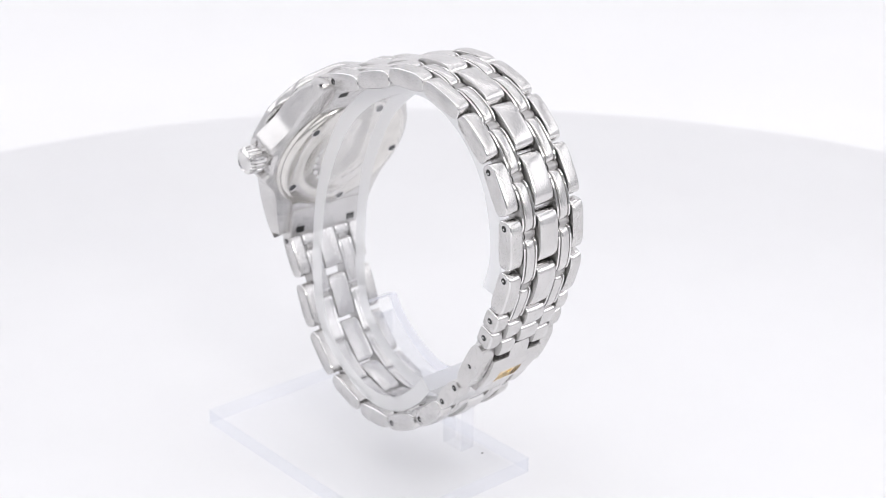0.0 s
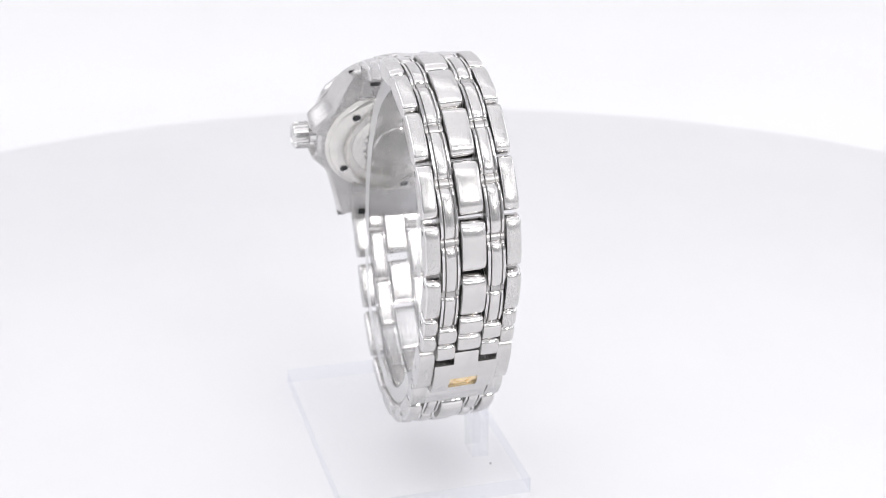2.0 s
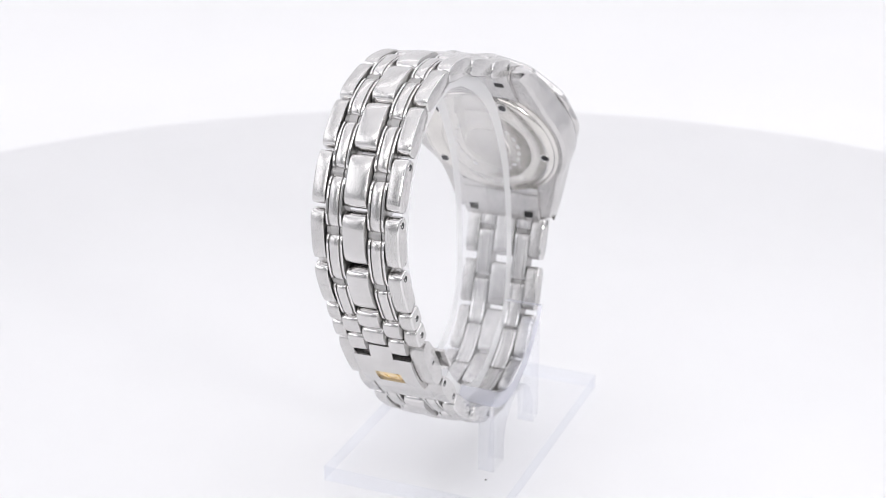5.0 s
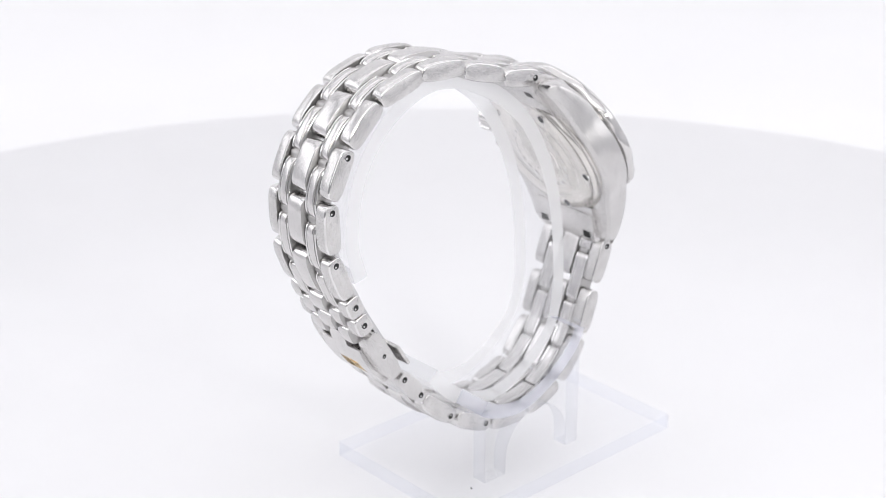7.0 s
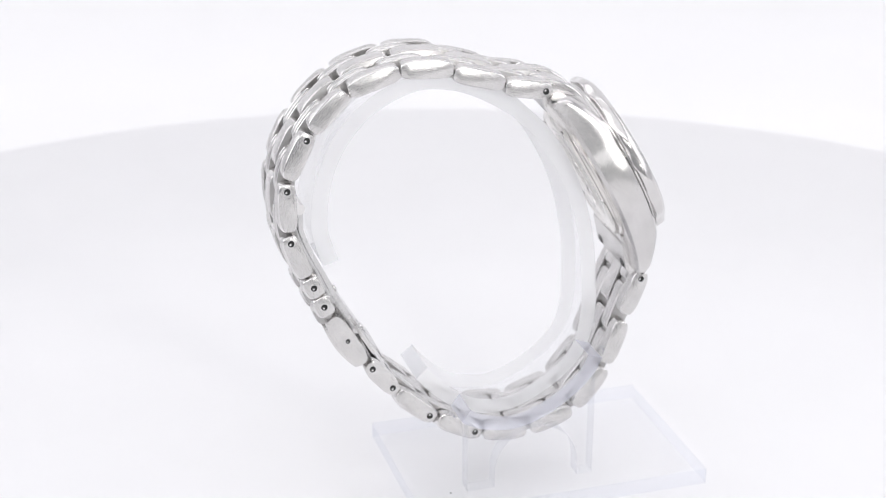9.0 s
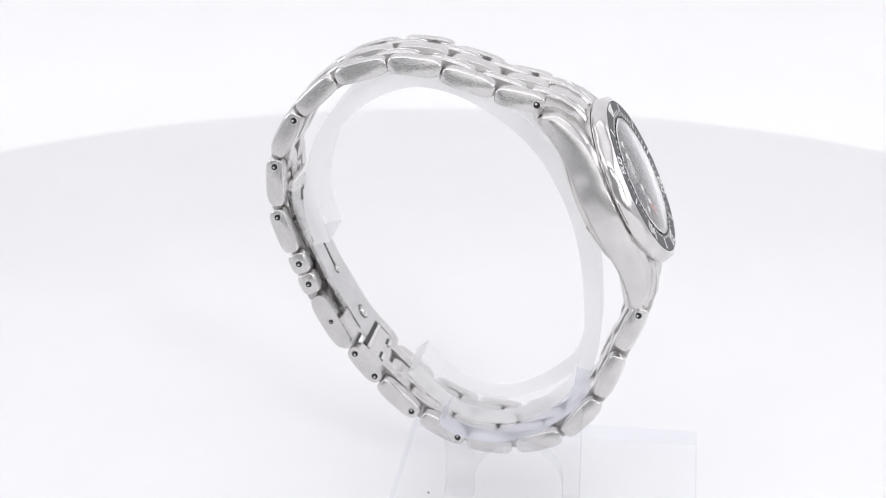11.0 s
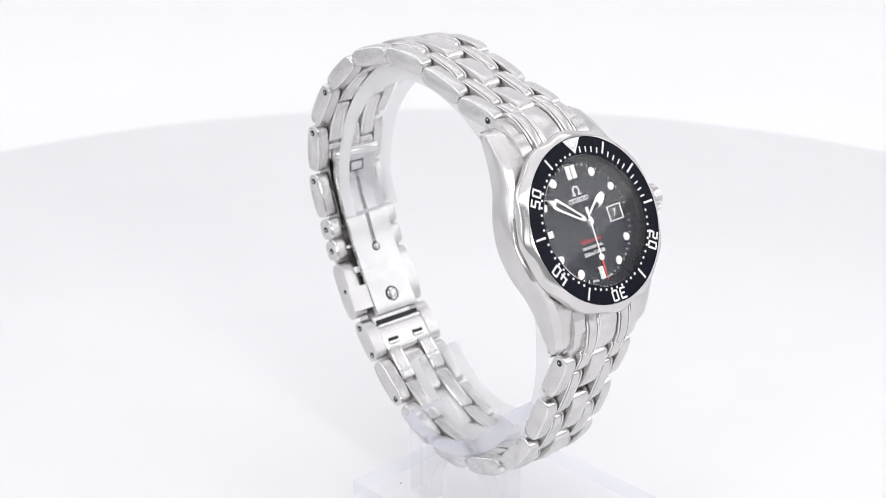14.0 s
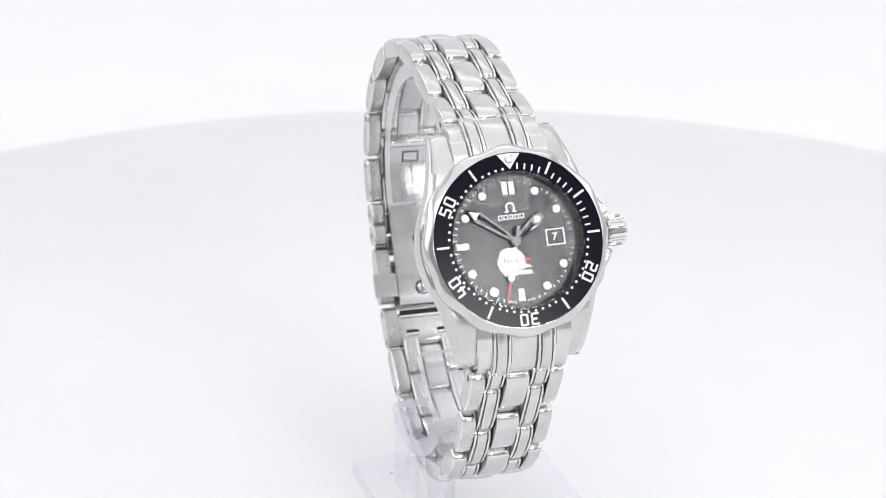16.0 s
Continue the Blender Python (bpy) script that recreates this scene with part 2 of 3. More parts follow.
def shine_ends(bm, length, depth):
    """The rounded ends of a link are polished."""
    for f in bm.faces:
        c = f.calc_center_median()
        if abs(c.y) > length / 2 - depth and c.z > 0 and f.material_index == 0 and abs(f.normal.x) < 0.9:
            f.material_index = 1


def link_mesh(kind, length, arch=0.0):
    key = (kind, round(length, 1), round(arch, 1))
    if key in LINKS:
        return LINKS[key]
    length = key[1]
    bm = bmesh.new()
    if kind in ("outer+", "outer-"):
        h = W_OUT / 2 - 0.07
        rows = ((-h, 0.86, 0.10), (-h + 0.12, 0.95, 0.03), (-h + 0.4, 1.0, 0.0), (0.0, 0.99, 0.0), (h - 0.35, 0.93, 0.0), (h - 0.2, 0.885, 0.02), (h - 0.07, 0.83, 0.07), (h, 0.76, 0.15))
        if kind == "outer-":
            rows = [(-x, k, e) for x, k, e in rows[::-1]]
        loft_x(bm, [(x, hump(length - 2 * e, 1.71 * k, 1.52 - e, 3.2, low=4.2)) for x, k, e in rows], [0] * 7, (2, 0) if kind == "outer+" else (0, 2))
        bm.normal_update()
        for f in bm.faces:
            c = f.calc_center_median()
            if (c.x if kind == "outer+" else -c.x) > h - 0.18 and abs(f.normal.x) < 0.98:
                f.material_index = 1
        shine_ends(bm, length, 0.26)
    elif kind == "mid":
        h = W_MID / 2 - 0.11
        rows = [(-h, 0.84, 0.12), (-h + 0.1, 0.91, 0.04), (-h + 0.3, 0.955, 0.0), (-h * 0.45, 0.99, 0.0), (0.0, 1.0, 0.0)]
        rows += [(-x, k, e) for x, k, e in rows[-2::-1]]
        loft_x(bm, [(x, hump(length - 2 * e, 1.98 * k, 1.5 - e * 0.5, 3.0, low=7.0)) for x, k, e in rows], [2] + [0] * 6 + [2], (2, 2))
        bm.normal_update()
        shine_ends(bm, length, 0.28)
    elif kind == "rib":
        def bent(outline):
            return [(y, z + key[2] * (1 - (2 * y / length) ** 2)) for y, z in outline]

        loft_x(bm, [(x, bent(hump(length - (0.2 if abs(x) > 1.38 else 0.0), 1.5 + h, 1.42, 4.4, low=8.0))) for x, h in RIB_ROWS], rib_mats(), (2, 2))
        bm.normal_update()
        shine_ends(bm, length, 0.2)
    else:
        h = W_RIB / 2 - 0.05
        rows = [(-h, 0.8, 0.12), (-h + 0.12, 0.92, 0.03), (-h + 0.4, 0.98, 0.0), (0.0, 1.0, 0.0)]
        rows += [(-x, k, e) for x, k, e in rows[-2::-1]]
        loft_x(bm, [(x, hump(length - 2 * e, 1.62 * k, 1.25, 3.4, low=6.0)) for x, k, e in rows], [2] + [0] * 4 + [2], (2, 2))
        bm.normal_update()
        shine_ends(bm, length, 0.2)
    # the third slot puts gap shade into the colour of the flanks
    LINKS[key] = mesh_of(kind.strip("+-") + "_link", bm, [SIDE if kind.startswith("outer") else BRUSHED, POLISHED, GAP_SHADE], 38)
    return LINKS[key]


def bore_mesh():
    """A pin end and bright collar; a dark disc paints the hole's shade."""
    bm = bmesh.new()
    lathe(bm, [(0.52, -0.1), (0.53, 0.03), (0.58, 0.045), (0.63, 0.03), (0.66, -0.1)], 20)
    bm.faces.new(lathe(bm, [(0.525, 0.008)], 20)[0]).material_index = 1
    dot = lathe(bm, [(0.16, 0.016)], 10)[0]
    for v in dot:
        v.co += Vector((0.14, 0.12, 0))
    bm.faces.new(dot)
    return mesh_of("pin_hole", bm, [POLISHED, DARK], 50)


def bezier(points, t):
    """A smooth curve through points, t from 0 to len - 1."""
    i = min(int(t), len(points) - 2)
    u = t - i
    p = [Vector((0, *points[max(0, min(len(points) - 1, i + k))])) for k in (-1, 0, 1, 2)]
    return 0.5 * ((2 * p[1]) + (p[2] - p[0]) * u + (2 * p[0] - 5 * p[1] + 4 * p[2] - p[3]) * u * u + (3 * p[1] - p[0] - 3 * p[2] + p[3]) * u ** 3)


def strip(bm, points, x0, x1, inset, thick, t0, t1, steps=24, mat=0):
    """A bent strip that follows points on their inner side."""
    rows = []
    for k in range(steps + 1):
        t = t0 + (t1 - t0) * k / steps
        c = bezier(points, t)
        d = (bezier(points, min(t + 0.02, len(points) - 1)) - bezier(points, max(t - 0.02, 0))).normalized()
        n = Vector((1, 0, 0)).cross(d)
        if n.dot(Vector((0, 3, 0)) - c) < 0:
            n = -n
        rows.append([bm.verts.new(c + n * (inset + h) + Vector((x, 0, 0))) for x, h in ((x0, 0), (x1, 0), (x1, thick), (x0, thick))])
    for a, b in zip(rows, rows[1:]):
        for i in range(4):
            j = (i + 1) % 4
            bm.faces.new((a[i], a[j], b[j], b[i])).material_index = mat
    for r in (rows[0], rows[-1]):
        bm.faces.new(r).material_index = mat


def bracelet(watch):
    bore = bore_mesh()

    def link_row(p, q, holes=(), rise=0.0):
        m, d = chord(p, q)
        length = d + 2.35
        for s in (-1, 1):
            mm, _ = chord(p, q, s * X_OUT)
            ob = put("outer_link", link_mesh("outer+" if s * mm[0][0] > 0 else "outer-", length), watch, mm)
            for h in holes:
                y = {"start": -d / 2, "end": d / 2, "middle": 0}[h] * MM
                side = Matrix.Translation((s * (1 if mm[0][0] > 0 else -1) * (W_OUT / 2 - 0.03) * MM, y, -0.05 * MM))
                turn = Matrix.Rotation(radians(90 * s * (1 if mm[0][0] > 0 else -1)), 4, "Y")
                put("pin_hole", bore, ob, side @ turn, "pin hole with a painted dark disc")
        put("centre_link", link_mesh("mid", length), watch, chord(p, q, 0, rise)[0])

    def rib(p, q, shift, joint):
        m, d = chord(p, q, shift * X_RIB)
        sag = 0.0 if joint is None else max(0.0, ((Vector((0, *joint)) * MM - m.translation).dot(m.col[2].xyz) / MM))
        put("rib_link", link_mesh("rib", d - 0.15, sag), watch, m)

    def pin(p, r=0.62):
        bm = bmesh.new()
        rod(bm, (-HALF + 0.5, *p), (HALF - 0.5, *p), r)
        # pins coloured dark for the shade inside the gaps
        part("pin", bm, GAP_SHADE, watch)

    # ribs bridge from about a third of one link to a third of the next
    def ribs(rows, tail):
        p, q = Vector(rows[0][0]), Vector(rows[0][1])
        marks = [p + (p - q).normalized() * 2.4] + [Vector(p).lerp(Vector(q), 0.34) for p, q in rows] + [Vector(tail)]
        joints = [None] + [(Vector(a[1]) + Vector(b[0])) / 2 for a, b in zip(rows, rows[1:])] + [None]
        for a, b, joint in zip(marks, marks[1:], joints):
            d = (b - a).normalized()
            for s in (-1, 1):
                rib(a + d * 0.28, b - d * 0.22, s, joint)

    for k, (p, q) in enumerate(UPPER):
        link_row(p, q, ("start",) if k in (0, 5, 6, 7) else ())
        pin(p)
        pin(Vector(q))
    ribs(UPPER, Vector(SMALL[0]).lerp(Vector(SMALL[1]), 0.12))
    for k, (p, q) in enumerate(LOWER):
        link_row(p, q, ("start",) if k in (0, 5, 6) else ())
        pin(p)
        pin(Vector(q))
    ribs(LOWER, Vector(HINGE[1]).lerp(Vector(HINGE[0]), 0.1))
    for rows in (UPPER, LOWER):
        for p, q in rows:
            c = Vector(p).lerp(Vector(q), 0.34)
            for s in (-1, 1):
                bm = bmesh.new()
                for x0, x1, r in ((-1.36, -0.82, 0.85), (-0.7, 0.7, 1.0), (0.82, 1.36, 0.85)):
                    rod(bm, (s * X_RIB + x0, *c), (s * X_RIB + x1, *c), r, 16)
                # darkened like the pins, shade included in the colour
                part("knuckle", bm, GAP_SHADE, watch)
    # two short rows before the clasp
    d = (Vector(SMALL[1]) - Vector(SMALL[0])).normalized()
    for k, c in enumerate(SMALL):
        c = Vector(c)
        link_row(c - d * 0.62, c + d * 0.62, ("middle",), 0.35)
        for s in (-1, 1):
            a = c + d * (1.95 if k == 0 else 2.05)
            put("short_link", link_mesh("short", 3.5), watch, chord(a - d * 1.6, a + d * 1.6, s * X_RIB, 0.45)[0])
        pin(c + d * 1.9, 0.55)


def clasp(watch):
    bore = bore_mesh()
    p, q = COVER
    m, d = chord(p, q)
    sg = 1 if m[0][0] > 0 else -1
    for s in (-1, 1):
        bm = bmesh.new()
        extrude_x(bm, hump(d + 2.4, 1.72, 1.5, 3.2), -W_OUT / 2 + 0.03, W_OUT / 2 - 0.03)
        soften(bm, 0.2, 2, 50, 1)
        ob = part("clasp_side", bm, [SIDE, POLISHED], watch, m=chord(p, q, s * X_OUT)[0])
        put("pin_hole", bore, ob, Matrix.Translation((s * sg * (W_OUT / 2 - 0.03) * MM, 0, 0)) @ Matrix.Rotation(radians(90 * s * sg), 4, "Y") @ Matrix.Scale(0.75, 4), "pin hole with a painted dark disc")
    # curved cover plate with a tongue, framing the inlay
    w = W_MID / 2 + W_RIB - 0.06

    def curved(bm, x0, x1, y0, y1, drop=0.0, round_end=False):
        ys = [y0 + (y1 - y0) * k / 8 for k in range(9)]
        top = [(y, 2.42 - 0.03 * (y - 0.5) ** 2 - drop) for y in ys]
        if round_end:
            top = top[:-1] + [(y1 - 0.25, top[-1][1] - 0.12), (y1 - 0.05, top[-1][1] - 0.4), (y1, top[-1][1] - 0.8)]
        extrude_x(bm, [(y0, -0.6)] + top + [(y1, -0.6)], x0, x1)

    bm = bmesh.new()
    curved(bm, -W_MID / 2 + 0.04, W_MID / 2 - 0.04, -4.9, -2.5)
    curved(bm, -w, w, -2.5, 1.2)
    curved(bm, -w, -2.25, 1.2, 4.3)
    curved(bm, 2.25, w, 1.2, 4.3)
    curved(bm, -2.25, 2.25, 1.2, 4.3, 0.5)
    curved(bm, -w, w, 4.3, 6.1, 0.0, True)
    cover = part("clasp_cover", bm, BRUSHED, watch, "brushed steel clasp cover plate", m, 30)
    bm = bmesh.new()
    curved(bm, -2.2, 2.2, 1.25, 4.25, 0.42)
    inlay = part("inlay", bm, GOLD, cover, "small gold inlay plate")
    bm = bmesh.new()
    for k in range(28):
        a0, a1 = radians(-60 + 300 * k / 28), radians(-60 + 300 * (k + 1) / 28)
        quad = [(1.45 * r * math.cos(a), 2.7 - 1.05 * r * math.sin(a)) for r, a in ((0.76, a0), (1.0, a0), (1.0, a1), (0.76, a1))]
        flat(bm, quad, 1.7, 2.12 - 0.03 * (quad[0][1] - 0.5) ** 2)
    part("emblem", bm, GOLD, inlay, "raised gold emblem", smooth=0)
    # hinge block under the cover's end
    p, q = HINGE
    m, d = chord(p, q)
    sg = 1 if m[0][0] > 0 else -1
    for s in (-1, 1):
        bm = bmesh.new()
        extrude_x(bm, hump(d + 2.2, 1.45, 1.45, 3.0), -W_OUT / 2 + 0.03, W_OUT / 2 - 0.03)
        soften(bm, 0.2, 2, 50)
        ob = part("hinge_side", bm, SIDE, watch, m=chord(p, q, s * X_OUT)[0])
        for y in (-d / 2, d / 2):
            put("pin_hole", bore, ob, Matrix.Translation((s * sg * (W_OUT / 2 - 0.03) * MM, y * MM, 0)) @ Matrix.Rotation(radians(90 * s * sg), 4, "Y"), "pin hole with a painted dark disc")
    bm = bmesh.new()
    extrude_x(bm, [(y + 0.7, z) for y, z in hump(d + 0.9, 1.3, 1.35, 3.6)], -w, w)
    soften(bm, 0.15, 2, 50)
    block = part("hinge_block", bm, BRUSHED, watch, m=m)
    for x in (-2.75, 2.75):
        bm = bmesh.new()
        # dark bar on the solid block, standing in for a shaded slot
        box(bm, x - 1.1, x + 1.1, 0.95, 1.55, -1.38, -1.2)
        part("slot", bm, DARK, block, "dark bar drawn for a shaded slot")
        bm = bmesh.new()
        rod(bm, (x - 1.1, 1.75, -1.1), (x + 1.1, 1.75, -1.1), 0.42, 12)
        part("slot_pin", bm, POLISHED, block)
    bm = bmesh.new()
    # the shaded hinge gap, drawn as a dark bar
    box(bm, -w + 0.4, w - 0.4, -2.6, -1.8, -1.42, -1.1)
    part("slot", bm, DARK, block, "dark bar drawn for a shaded slot")
    bm = bmesh.new()
    rod(bm, (-w + 0.3, -1.5, -1.1), (w - 0.3, -1.5, -1.1), 0.45, 14)
    part("hinge_bar", bm, POLISHED, watch, m=m)
    # folding blades on the inner side
    line = [UPPER[6][0], UPPER[6][1], UPPER[7][0], UPPER[7][1], SMALL[0], SMALL[1], COVER[0], COVER[1], HINGE[0]]
    bm = bmesh.new()
    for x0, x1, t0, t1 in ((-4.4, -0.4, 0.8, 7.8), (0.4, 4.4, 0.8, 7.8), (-0.4, 0.4, 0.8, 1.75), (-0.4, 0.4, 5.5, 7.8)):
        strip(bm, line, x0, x1, 2.05, 0.75, t0, t1)
    bmesh.ops.remove_doubles(bm, verts=bm.verts, dist=0.001)
    part("folding_blade", bm, BLADE, watch, "polished slotted folding clasp blade")
    bm = bmesh.new()
    strip(bm, line, -3.1, 3.1, 1.5, 0.5, 0.8, 6.6)
    part("under_blade", bm, BLADE, watch)
    c = bezier(line, 0.72)
    bm = bmesh.new()
    rod(bm, (-4.6, c.y + 2.2, c.z), (4.6, c.y + 2.2, c.z), 0.95, 16)
    part("hinge_barrel", bm, POLISHED, watch)
    for t, r in ((5.45, 0.8), (6.85, 1.35)):
        c = bezier(line, t)
        e = (bezier(line, t + 0.05) - c).normalized()
        n = Vector((0, e.z, -e.y))
        n = n if n.y > 0 else -n
        bm = bmesh.new()
        # dark collar paints the shaded hole round the stud
        lathe(bm, [(r, -0.2), (r, 0.03), (r * 0.8, 0.04)], 24)
        for f in bm.faces:
            f.material_index = 1
        lathe(bm, [(r * 0.78, -0.1), (r * 0.74, 0.18), (r * 0.55, 0.34), (r * 0.25, 0.42), (0.0001, 0.44)], 24)
        mt = n.to_track_quat("Z", "Y").to_matrix().to_4x4()
        mt.translation = (c + n * 2.8) * MM
        part("stud", bm, [POLISHED, DARK], watch, "bright round stud in a dark rim", mt)
    c = bezier(line, 1.25)
    for x0, x1, z0, z1, out, mat in ((-1.5, 1.5, -1.0, 1.0, 2.86, DARK), (-1.15, 1.15, -0.7, 0.7, 2.92, BLADE)):
        bm = bmesh.new()
        box(bm, x0, x1, c.y + out - 0.4, c.y + out, c.z + z0, c.z + z1)
        soften(bm, 0.25, 2)
        part("keeper", bm, mat, watch)
    # finger tab at the blade's free end
    tab = [COVER[0], ((COVER[0][0] + COVER[1][0]) / 2, (COVER[0][1] + COVER[1][1]) / 2), COVER[1], HINGE[0]]
    bm = bmesh.new()
    strip(bm, tab, 4.5, 8.5, 2.1, 0.55, 0.95, 2.15)
    soften(bm, 0.25, 3)
    part("push_tab", bm, SIDE, watch, "satin steel push tab")


# the head's frame: x to three o'clock, y to twelve o'clock, z out of the dial
TILT = radians(27.04)
LEAN = Matrix.Rotation(radians(1.956), 4, "Y")        # the head stays level while the bracelet leans
HEAD = LEAN @ Matrix.Rotation(radians(-1.04), 4, "Z") @ Matrix(((-1, 0, 0, 0), (0, -math.sin(TILT), math.cos(TILT), 0), (0, math.cos(TILT), math.sin(TILT), 0), (0, 0, 0, 1)))
HEAD.translation = Vector((0.126, 31.91, 14.0)) * MM


def case_side(v):
    """Outer half width, top and bottom of the case at v towards twelve o'clock."""
    a = abs(v)
    u = math.sqrt(max(0, 14.15 ** 2 - a * a))
    straight = 12.2 - (a - 7.0) * 0.245
    u = 0.5 * (u + straight + math.sqrt((u - straight) ** 2 + 0.12)) - 0.06
    top = -2.55 if a < 8 else -2.55 - 0.044 * (a - 8) ** 2
    low = -7.7 if a < 8 else -7.7 - 0.018 * (a - 8) ** 2
    return u, top, low


def case(watch):
    bm = bmesh.new()
    lathe(bm, [(12.0, -7.9), (13.0, -7.4), (13.5, -5), (13.4, -2.7), (9.95, -2.6), (9.95, -3.4)], 96, cap=True)
    for s in (-1, 1):
        rows = []
        n = 110
        for k in range(n + 1):
            v = -17.5 + 35.0 * k / n
            u, top, low = case_side(v)
            if s > 0:
                u += 1.35 * math.exp(-((abs(v) - 3.0) / (2.4 if abs(v) > 3.0 else 0.6)) ** 2)
            end = max(0.0, abs(v) - 16.3) / 1.2
            top -= 1.3 * end ** 2
            low += 0.9 * end ** 2
            inn = max(7.25, math.sqrt(max(0.0, 10.4 ** 2 - v * v)))
            ch = 0.45 + 0.5 * min(1, max(0, (abs(v) - 3) / 10))
            sec = [(inn, top), (u - ch - 0.25, top), (u - 0.12, top - ch * 0.75), (u, top - ch * 0.75 - 0.25), (u - 0.05, (top + low) / 2), (u - 0.35, low + 0.5), (u - 0.9, low), (inn, low)]
            rows.append([bm.verts.new((s * x, v, z)) for x, z in sec])
        for a, b in zip(rows, rows[1:]):
            for i in range(8):
                j = (i + 1) % 8
                f = bm.faces.new((a[i], a[j], b[j], b[i]))
                f.material_index = 1 if i == 1 else 0
        bm.faces.new(rows[0])
        bm.faces.new(rows[-1])
    part("case", bm, [SIDE, BEZEL], watch, "brushed steel case with curved lugs", HEAD, 32)
    # solid end links between the lugs
    for s in (1, -1):
        def outline(lift):
            pts = [(10.5, -3.0), (13.2, -3.2), (15.2, -3.9), (17.2, -5.1), (18.6, -6.5), (19.1, -7.7), (18.6, -9.0), (16.5, -9.6), (10.5, -8.2)]
            return [(s * y, z + (lift if i < 5 else 0)) for i, (y, z) in enumerate(pts)]
        def done(name, bm):
            soften(bm, 0.13, 2, 55)
            part(name, bm, [BRUSHED, POLISHED], watch, "", HEAD)

        bm = bmesh.new()
        extrude_x(bm, [(y * 0.985 if abs(y) > 12 else y, z) for y, z in outline(-0.3)], -6.9, 6.9)
        done("end_core", bm)
        bm = bmesh.new()
        h = W_MID / 2 - 0.03
        loft_x(bm, [(x, outline(k)) for x, k in ((-h, -0.12), (-h + 0.12, 0.0), (-h + 0.4, 0.06), (0, 0.12), (h - 0.4, 0.06), (h - 0.12, 0.0), (h, -0.12))], [1] + [0] * 4 + [1])
        part("end_centre", bm, [BRUSHED, POLISHED], watch, "", HEAD)
        for k in (-1, 1):
            bm = bmesh.new()
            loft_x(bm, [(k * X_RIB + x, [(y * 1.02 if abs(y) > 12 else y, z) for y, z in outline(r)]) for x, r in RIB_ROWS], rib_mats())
            part("end_rib", bm, [BRUSHED, POLISHED, GAP_SHADE], watch, "", HEAD)
            bm = bmesh.new()
            lo, hi = sorted((k * (W_MID / 2 + W_RIB + 0.02), k * 7.22))
            extrude_x(bm, [(y * 0.93 if abs(y) > 17 else y, z) for y, z in outline(-0.05)], lo, hi, 0)
            done("end_side", bm)
        bm = bmesh.new()
        extrude_x(bm, [(s * y, z) for y, z in ((11.9, -8.75), (16.4, -9.95), (18.2, -9.5), (18.2, -9.0), (11.9, -8.2))], -7.1, 7.1)
        soften(bm, 0.1, 1)
        plate = part("end_plate", bm, SIDE, watch, m=HEAD)
        for k in (-1, 1):
            bm = bmesh.new()
            # no cut here: a dark block gives the slot its shade
            extrude_x(bm, [(s * y, z) for y, z in ((15.2, -9.68), (16.35, -9.99), (16.35, -9.7), (15.2, -9.4))], k * 5.3 - 0.8, k * 5.3 + 0.8)
            part("slot", bm, DARK, plate, "dark block drawn for a shaded slot")
    # case back
    bm = bmesh.new()
    lathe(bm, [(12.6, -7.5), (12.6, -7.9), (12.2, -8.15), (11.9, -8.2), (11.75, -8.5), (11.2, -8.85), (8.5, -9.05), (8.3, -8.95), (7.9, -8.95), (7.7, -9.05), (3.0, -9.1), (0.001, -9.1)], 96)
    back = part("case_back", bm, BACKSTEEL, watch, "polished screw-down steel case back", HEAD)
    for k in range(5):
        a = radians(47 + 72 * k)
        bm = bmesh.new()
        lathe(bm, [(0.85, 0.1), (0.85, -0.05), (0.72, -0.06), (0.68, 0.02)], 18)
        # flat dark disc in place of the notch's shaded hollow
        r = lathe(bm, [(0.70, -0.012)], 18)
        bm.faces.new(r[0]).material_index = 1
        part("key_notch", bm, [POLISHED, REHAUT], back, "key notch with a painted dark disc", at(10.5 * math.sin(a), 10.5 * math.cos(a), -8.94))
    for k in range(22):
        if k in (10, 11, 21):
            continue
        a = 2 * math.pi * k / 22
        bm = bmesh.new()
        box(bm, -0.45, 0.45, -0.32, 0.32, -0.06, 0.0)
        part("engraving", bm, POLISHED, back, "", at(5.9 * math.sin(a), 5.9 * math.cos(a), -9.07) @ Matrix.Rotation(-a, 4, "Z"))
    bm = bmesh.new()
    lathe(bm, [(4.2, -9.08), (4.1, -9.2), (3.4, -9.28), (2.0, -9.22), (0.001, -9.3)], 40, wave=lambda a, k: 0.35 * math.sin(5 * a + k) if k in (2, 3) else 0)
    part("medallion", bm, BACKSTEEL, back)
    # crown
    bm = bmesh.new()
    teeth = lambda a, k: 0.11 * math.copysign(1, math.sin(22 * a)) if k in (3, 4) else 0
    lathe(bm, [(1.4, 0), (1.4, 1.6), (2.1, 1.65), (2.25, 1.9), (2.25, 4.0), (2.1, 4.35), (1.65, 4.6), (1.5, 4.45), (0.001, 4.5)], 176, wave=teeth)
    part("crown", bm, POLISHED, watch, "fluted steel winding crown", HEAD @ at(13.4, 0.1, -5.1) @ Matrix.Rotation(radians(90), 4, "Y"), 30)


def ring_pts(r, n=20, x=0, y=0):
    return [(x + r * math.cos(2 * math.pi * i / n), y + r * math.sin(2 * math.pi * i / n)) for i in range(n)]


